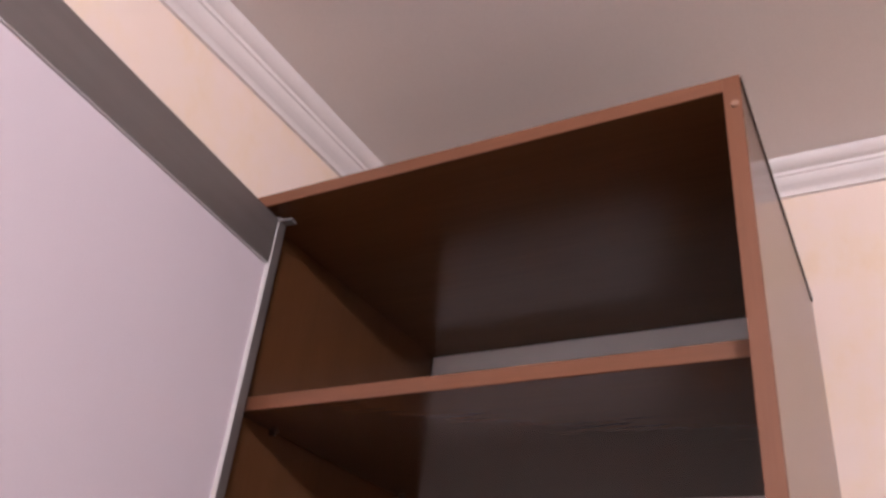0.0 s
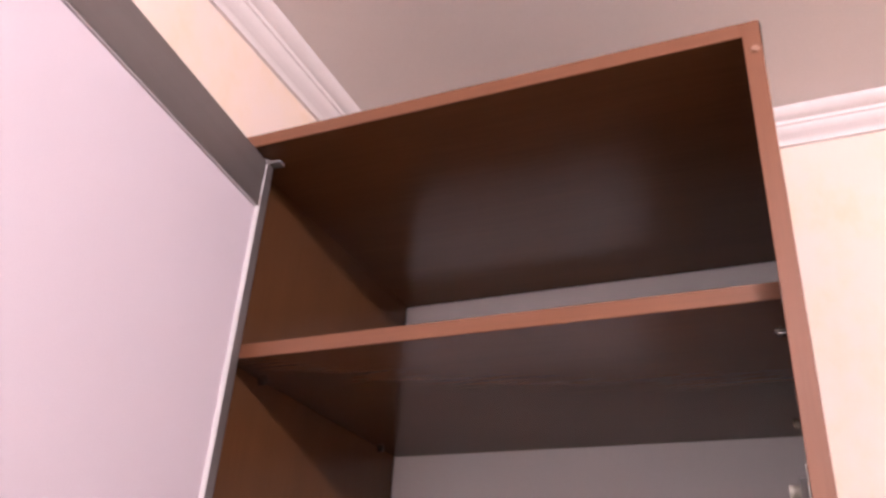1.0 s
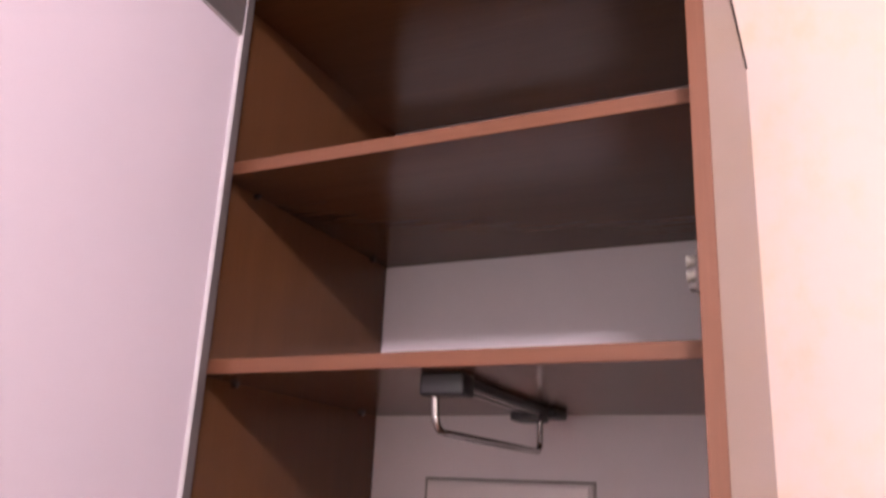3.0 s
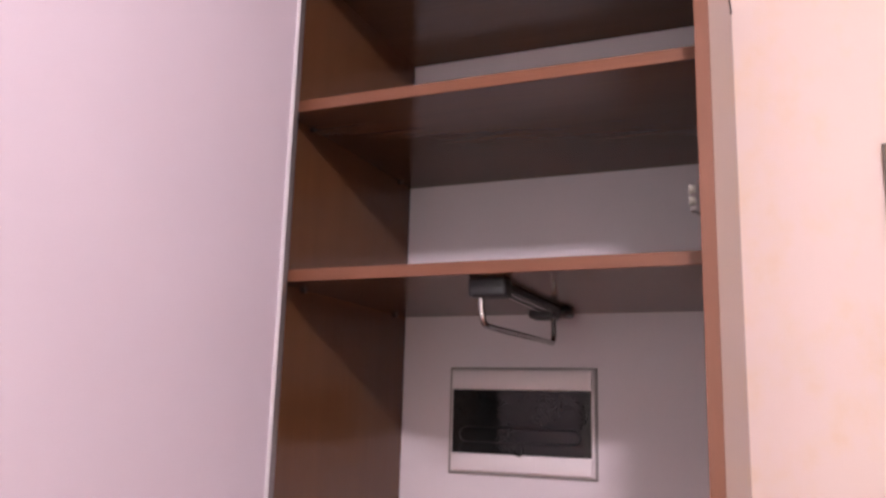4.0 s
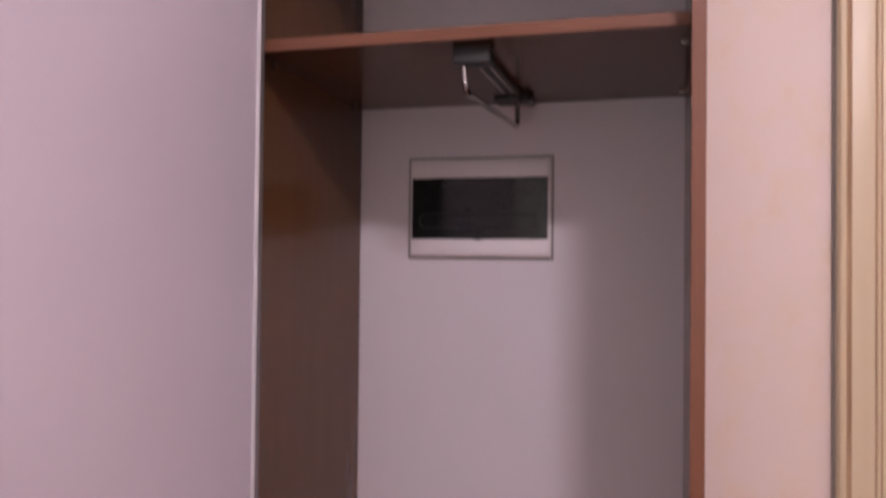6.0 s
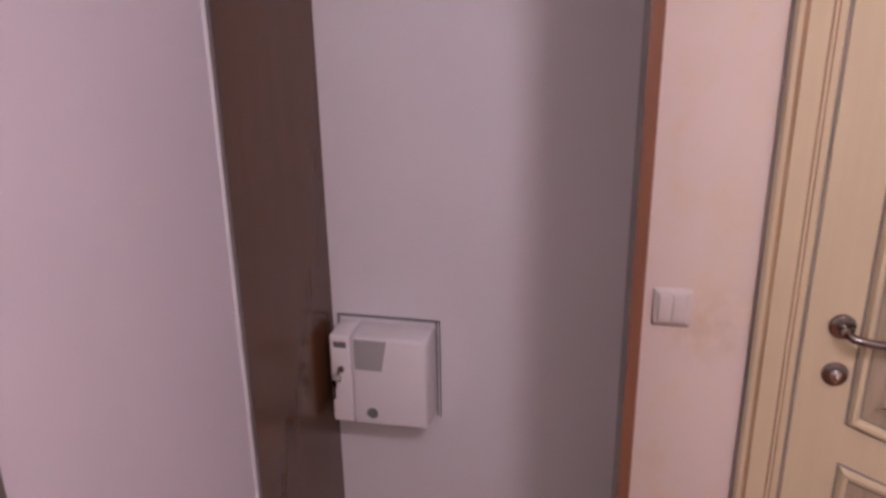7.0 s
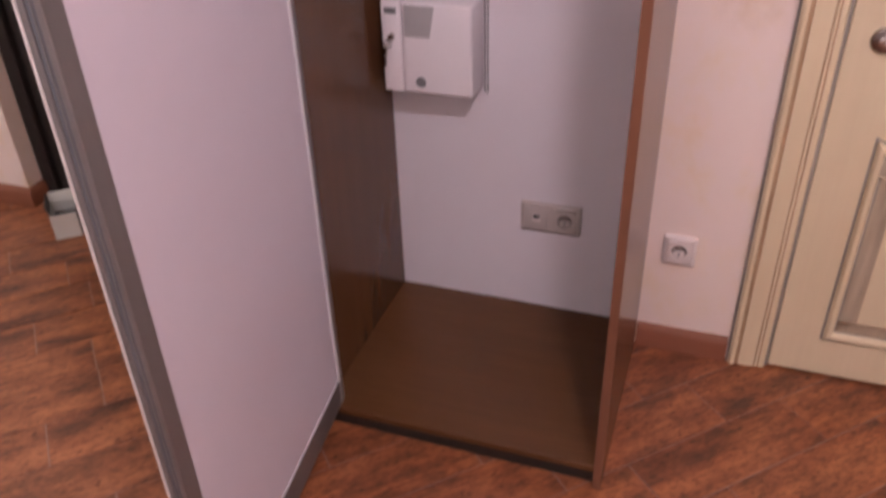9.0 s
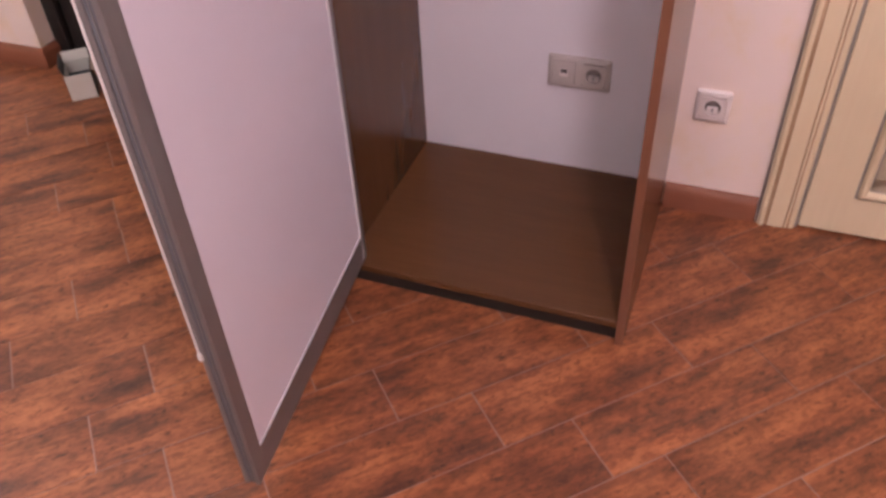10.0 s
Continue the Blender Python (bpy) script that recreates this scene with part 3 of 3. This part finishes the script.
# pivots at the wardrobe's corner
for zz in (DZ1 - 0.0005, DZ0 - 0.010):
    bm = rod(bmesh.new(), (0.004, -0.010, zz - 0.004), (0.004, -0.010, zz + 0.012), 0.006, None, 16, 0.001)
    box(bm, -0.004, 0.010, -0.012, 0.014, zz + 0.004, zz + 0.0078, 0.0012)
    door_part("pivot", bm, GREY_DARK, "grey metal pivot", True)

# ---- consumer unit (breaker box) ----
ux0, ux1, uz0, uz1 = 0.1085, 0.3955, 1.6645, 1.8610
unit = thing("breaker_box", (0.25, D, uz0), "flush white breaker box with a dark smoked window", "breaker box")
fr = D - 0.006
bm = block(ux0, ux1, fr, D, uz0, uz1, 0.0025, 3)
part("frame", bm, METER, unit, "white plastic frame", True)
bm = bmesh.new()
e = 0.0045
for q in ((ux0 - e, ux0, uz0 - e, uz1 + e), (ux1, ux1 + e, uz0 - e, uz1 + e), (ux0, ux1, uz0 - e, uz0), (ux0, ux1, uz1, uz1 + e)):
    box(bm, q[0], q[1], D - 0.003, D, q[2], q[3], 0.0008, 1)
part("rim", bm, SHADOW_GAP, unit, "grey rim")
part("cover", block(ux0 + 0.004, ux1 - 0.004, fr - 0.0075, fr - 0.001, uz0 + 0.0035, uz0 + 0.0360, 0.002), METER, unit, "", True)
part("cover", block(ux0 + 0.004, ux1 - 0.004, fr - 0.0075, fr - 0.001, uz1 - 0.0385, uz1 - 0.0035, 0.002), METER, unit, "", True)
part("window", block(ux0 + 0.006, ux1 - 0.006, fr - 0.0065, fr - 0.001, uz0 + 0.0365, uz1 - 0.0390, 0.001), SMOKED, unit, "dark smoked plastic window")
loop = []
lx0, lx1, lz0, lz1, rr = ux0 + 0.022, ux1 - 0.026, uz0 + 0.058, uz0 + 0.086, 0.014
for cx, a0 in ((lx1 - rr, -90), (lx0 + rr, 90)):
    loop += [(cx + rr * math.cos(radians(a0 + 15 * k)), fr - 0.0068, (lz0 + lz1) / 2 + rr * math.sin(radians(a0 + 15 * k))) for k in range(13)]
loop.append(loop[0])
part("slot_outline", tube(bmesh.new(), loop, 0.0016, 6), BLACK, unit, "black outline of the switch slot", True)
part("latch", box(rod(bmesh.new(), (0.252, fr - 0.006, uz0 + 0.043), (0.252, fr - 0.011, uz0 + 0.043), 0.010, 0.009, 24), 0.243, 0.261, fr - 0.012, fr - 0.006, uz0 + 0.036, uz0 + 0.044, 0.002), SMOKED, unit, "small window latch", True)

# ---- meter box ----
mx0, mx1, mz0, mz1, my = 0.020, 0.238, 0.686, 0.905, D - 0.090
meter = thing("meter_box", (0.13, D, mz0), "white enamelled meter box with keys in its lock", "meter box")
bm = bmesh.new()
for q in ((0.010, 0.2465, 0.908, 0.914), (0.2395, 0.2430, 0.672, 0.908), (0.2470, 0.2495, 0.668, 0.914), (0.010, 0.016, 0.672, 0.908)):
    box(bm, q[0], q[1], D - 0.004, D, q[2], q[3], 0.001, 1)
part("back_frame", bm, METER_FRAME, meter, "grey frame let into the wall")
split = mx0 + 0.047
bm = bmesh.new()
box(bm, split + 0.0015, mx1, my, D - 0.001, mz0, mz1 - 0.004, 0.009, 4)
part("body", bm, METER, meter, "", True)
flap = part("side_flap", block(mx0, split, my - 0.001, D - 0.001, mz0 + 0.001, mz1 - 0.003, 0.006, 3), METER, meter, "", True)
part("label_strip", block(mx0 + 0.010, split - 0.008, my - 0.0018, my - 0.0008, mz1 - 0.032, mz1 - 0.018, 0.0004, 1), GREY_DARK, flap, "dark grey label strip")
part("lock_barrel", rod(bmesh.new(), (mx0 + 0.026, my, mz1 - 0.083), (mx0 + 0.026, my - 0.007, mz1 - 0.083), 0.008, 0.0075, 24, 0.001), CHROME, flap, "chrome lock", True)
keys = thing("key_ring", (mx0 + 0.024, my - 0.012, mz1 - 0.12), "small bunch of keys hanging from the meter box lock", "keys")
bm = bmesh.new()
box(bm, mx0 + 0.0235, mx0 + 0.0265, my - 0.024, my - 0.006, mz1 - 0.090, mz1 - 0.076, 0.001)
part("key", bm, NICKEL, keys)
part("ring", tube(bmesh.new(), [(mx0 + 0.022 + 0.009 * math.cos(radians(a)), my - 0.020, mz1 - 0.097 + 0.009 * math.sin(radians(a))) for a in range(0, 361, 20)], 0.0009, 8), NICKEL, keys, "", True)
part("key", box(box(bmesh.new(), mx0 + 0.008, mx0 + 0.019, my - 0.021, my - 0.019, mz1 - 0.122, mz1 - 0.104, 0.0008), mx0 + 0.011, mx0 + 0.016, my - 0.021, my - 0.019, mz1 - 0.150, mz1 - 0.122, 0.0006), NICKEL, keys)
# grey window with a slanting side
bm = bmesh.new()
gx, gz = split + 0.010, mz1 - 0.010
front = [bm.verts.new((x, my - 0.0012, z)) for x, z in ((gx, gz), (gx + 0.073, gz), (gx + 0.060, gz - 0.072), (gx, gz - 0.072))]
back = [bm.verts.new((v.co.x, my + 0.001, v.co.z)) for v in front]
bm.faces.new(front), bm.faces.new(back[::-1])
for k in range(4):
    bm.faces.new((front[k], front[(k + 1) % 4], back[(k + 1) % 4], back[k]))
part("reading_window", bm, GREY_PRINT, meter, "grey reading window")
part("badge", rod(bmesh.new(), (split + 0.045, my + 0.001, mz0 + 0.030), (split + 0.045, my - 0.0015, mz0 + 0.030), 0.013, 0.0125, 32), GREY_DARK, meter, "dark grey round badge", True)


# ---- switch and sockets ----
def square(x0, x1, z0, z1, cut):
    """Outline of a plate with cut corners, seen from the room."""
    return [(x0 + cut, z0), (x1 - cut, z0), (x1, z0 + cut), (x1, z1 - cut), (x1 - cut, z1), (x0 + cut, z1), (x0, z1 - cut), (x0, z0 + cut)]


def plate_frame(x0, x1, z0, z1, wide):
    """A moulded frame round an opening, its rim sloping to the wall."""
    o = square(x0, x1, z0, z1, 0.004)
    bm, rows = rings([(o, D), (o, D - 0.0055), (shrink(o, 0.0012), D - 0.0075), (shrink(o, 0.005), D - 0.0102), (shrink(o, wide - 0.0008), D - 0.0108), (shrink(o, wide), D - 0.0100), (shrink(o, wide), D - 0.001)])
    return bm


switch = thing("light_switch", (0.740, D, 0.988), "white two-rocker light switch on the wall", "light switch")
part("frame", plate_frame(0.7005, 0.7795, 0.947, 1.029, 0.0110), PLASTIC, switch, "", True)
for x0, x1, tilt in ((0.7120, 0.7397, 0), (0.7403, 0.768, 1)):
    bm = block(x0, x1, D - 0.0155, D - 0.0015, 0.9585, 1.0175, 0.002, 3)
    if tilt:
        bmesh.ops.rotate(bm, verts=bm.verts, cent=(0.755, D - 0.012, 0.988), matrix=Matrix.Rotation(radians(-4), 3, "X"))
    part("rocker", bm, PLASTIC, switch, "", True)


def socket(cx, cz, w, parent, material):
    """A plate with a round cup for the plug, two contact holes and an earth clip."""
    y, n, r = D - 0.0125, 40, 0.0192
    edge = []
    for k in range(n):
        a = 2 * math.pi * (k + 0.5) / n
        reach = w / max(abs(math.cos(a)), abs(math.sin(a)))
        edge.append((cx + reach * math.cos(a), cz + reach * math.sin(a)))
    ring = lambda q: [(cx + q * math.cos(2 * math.pi * (k + 0.5) / n), cz + q * math.sin(2 * math.pi * (k + 0.5) / n)) for k in range(n)]
    bm, rows = rings([(edge, D - 0.002), (edge, y), (ring(r + 0.0022), y), (ring(r + 0.0012), y - 0.0008), (ring(r), y), (ring(r - 0.0006), D - 0.0012)])
    insert = part("insert", bm, material, parent, "", True)
    # cup too shallow to shade itself: rim shadow goes into the floor's colour
    part("cup_floor", rod(bmesh.new(), (cx, D - 0.0004, cz), (cx, D - 0.0014, cz), r - 0.0002, None, 32), CUP_SHADE, insert, "cup floor, rim shadow put in as grey-brown")
    for dx in (-0.0095, 0.0095):
        part("contact_hole", rod(bmesh.new(), (cx + dx, D - 0.0012, cz), (cx + dx, D - 0.0022, cz), 0.0024, None, 12), BLACK, insert, "dark contact hole")
    part("shutter", block(cx - 0.0125, cx + 0.0125, D - 0.0105, D - 0.0014, cz - 0.0165, cz - 0.0005, 0.0012, 2), material, insert, "pale raised shutter plate", True)
    part("earth_clip", block(cx - 0.0018, cx + 0.0018, D - 0.0118, D - 0.0100, cz - 0.0135, cz - 0.0020, 0.0006, 1), GREY_DARK, insert, "dark earth clip")


outlet = thing("wall_socket", (0.742, D, 0.309), "white single wall socket near the baseboard", "socket")
part("frame", plate_frame(0.7005, 0.7815, 0.2680, 0.3510, 0.0125), PLASTIC, outlet, "", True)
socket(0.741, 0.3095, 0.0270, outlet, PLASTIC)
twin = thing("double_socket", (0.418, D, 0.347), "cream double wall plate with a data jack and socket", "socket")
part("frame", plate_frame(0.339, 0.495, 0.305, 0.390, 0.0125), PLASTIC_SHADE, twin, "", True)
part("bridge", block(0.4085, 0.4255, D - 0.0106, D - 0.001, 0.3175, 0.3775, 0.0006, 1), PLASTIC_SHADE, twin, "", True)
socket(0.4540, 0.3475, 0.0283, twin, PLASTIC_SHADE)
part("insert", block(0.3520, 0.4082, D - 0.0125, D - 0.002, 0.3180, 0.3770, 0.0015), PLASTIC_SHADE, twin, "", True)
jack = part("data_jack", block(0.370, 0.392, D - 0.0145, D - 0.012, 0.3375, 0.3585, 0.0008), PLASTIC, twin, "white data jack insert")
part("opening", block(0.3725, 0.3895, D - 0.0152, D - 0.0142, 0.3485, 0.3575), BLACK, jack, "black jack opening")

# ---- open carton in the hall ----
BM = Matrix.Translation((-1.245, 0.568, 0)) @ Matrix.Rotation(radians(40), 4, "Z")
carton = new("carton")
carton.matrix_basis = BM
tagged(carton, "small open white carton with raised lid flaps on the floor", "box")


def carton_part(name, bm, material, label=""):
    ob = finish(name, bm, material)
    ob.parent = carton
    if label:
        tagged(ob, label)
    return ob


w, l, h = 0.0415, 0.055, 0.090
carton_part("front_wall", block(-w, w, -l, -l + 0.003, 0, h, 0.001), CARTON)
carton_part("back_wall", block(-w, w, l - 0.003, l, 0, h, 0.001), CARTON)
carton_part("side_wall", block(-w, -w + 0.003, -l + 0.003, l - 0.003, 0, h, 0.001), CARTON)
carton_part("side_wall", block(w - 0.003, w, -l + 0.003, l - 0.003, 0, h, 0.001), CARTON_SIDE, "dark side")
# solid near-black block that stands for the shade inside the open carton
carton_part("inside_shade", block(-w + 0.0035, w - 0.0035, -l + 0.0035, l - 0.0035, 0.0, 0.050, 0.001), CARTON_SHADE, "dark block for the shade inside")


def flap(bm, at, axis, degrees, material, label):
    bmesh.ops.rotate(bm, verts=bm.verts, cent=at, matrix=Matrix.Rotation(radians(degrees), 3, axis))
    carton_part("lid_flap", bm, material, label)


flap(block(-w, w, l - 0.003, l, h, h + 0.034, 0.0008), (0, l, h), "X", -14, CARTON, "raised white lid flap")
flap(block(-w, -w + 0.003, -l + 0.006, l - 0.006, h, h + 0.036, 0.0008), (-w, 0, h), "Y", -12, CARTON_SIDE, "raised dark lid flap")
flap(block(w - 0.003, w, -l + 0.020, l - 0.004, h, h + 0.040, 0.0008), (w, 0, h), "Y", 118, CARTON_TAN, "tan lid flap folded outwards")

# ---- floor ----
floor = setting("floor", block(X0 - T, X1 + T, Y0 - T, HALL_Y + 0.30, -0.12, -0.0018), GROUT, "red-brown wood-look plank floor laid diagonally", "floor")
U = Vector((math.cos(PLANK_TURN), math.sin(PLANK_TURN)))
N = Vector((math.sin(PLANK_TURN), -math.cos(PLANK_TURN)))
PW, PL, GAP = 0.152, 0.4525, 0.0015


def clip(poly, inside, cut):
    out = []
    for i, p in enumerate(poly):
        q = poly[i - 1]
        if inside(p) != inside(q):
            out.append(cut(q, p))
        if inside(p):
            out.append(p)
    return out


def clipped(poly):
    for axis, limit, sign in ((0, X0, 1), (0, X1, -1), (1, Y0, 1), (1, HALL_Y + 0.28, -1)):
        poly = clip(poly, lambda p: sign * (p[axis] - limit) >= 0, lambda p, q: p + (q - p) * ((limit - p[axis]) / (q[axis] - p[axis])))
        if len(poly) < 3:
            return []
    return poly


def plank_mesh(poly):
    bm = bmesh.new()
    c = sum(poly, Vector((0, 0))) / len(poly)
    top = [bm.verts.new((*(c + (p - c) * 0.9992), 0.0)) for p in poly]
    mid = [bm.verts.new((*p, -0.0008)) for p in poly]
    low = [bm.verts.new((*p, -0.004)) for p in poly]
    bm.faces.new(top)
    for a, d in ((top, mid), (mid, low)):
        for k in range(len(poly)):
            bm.faces.new((a[k], d[k], d[(k + 1) % len(poly)], a[(k + 1) % len(poly)]))
    bmesh.ops.recalc_face_normals(bm, faces=bm.faces)
    me = bpy.data.meshes.new("plank")
    bm.to_mesh(me)
    bm.free()
    me.materials.append(PLANK)
    return me


starts = {0: -0.048, 1: 0.116, 2: 0.268, -1: -0.629, -2: -0.490, -3: -0.770, -4: -0.618, -5: -0.477, -8: -0.455}
whole = plank_mesh([U * a + N * d for a, d in ((-PL / 2 + GAP, -PW / 2 + GAP), (PL / 2 - GAP, -PW / 2 + GAP), (PL / 2 - GAP, PW / 2 - GAP), (-PL / 2 + GAP, PW / 2 - GAP))])
rng = random.Random(5)
for row in range(-26, 24):
    start = starts.get(row, -0.048 + row * 0.15 + rng.uniform(-0.03, 0.03))
    n0 = 0.283 + row * PW
    for k in range(-12, 12):
        u0 = start % PL + k * PL
        mid = U * (u0 + PL / 2) + N * (n0 + PW / 2)
        poly = [U * a + N * d for a, d in ((u0 + GAP, n0 + GAP), (u0 + PL - GAP, n0 + GAP), (u0 + PL - GAP, n0 + PW - GAP), (u0 + GAP, n0 + PW - GAP))]
        kept = clipped(poly)
        if not kept:
            continue
        if len(kept) == 4 and all((p - q).length < 1e-6 for p, q in zip(sorted(kept, key=tuple), sorted(poly, key=tuple))):
            ob = new("plank", whole)
            ob.location = (mid.x, mid.y, 0)
        else:
            ob = new("plank", plank_mesh(kept))
        ob.parent = floor
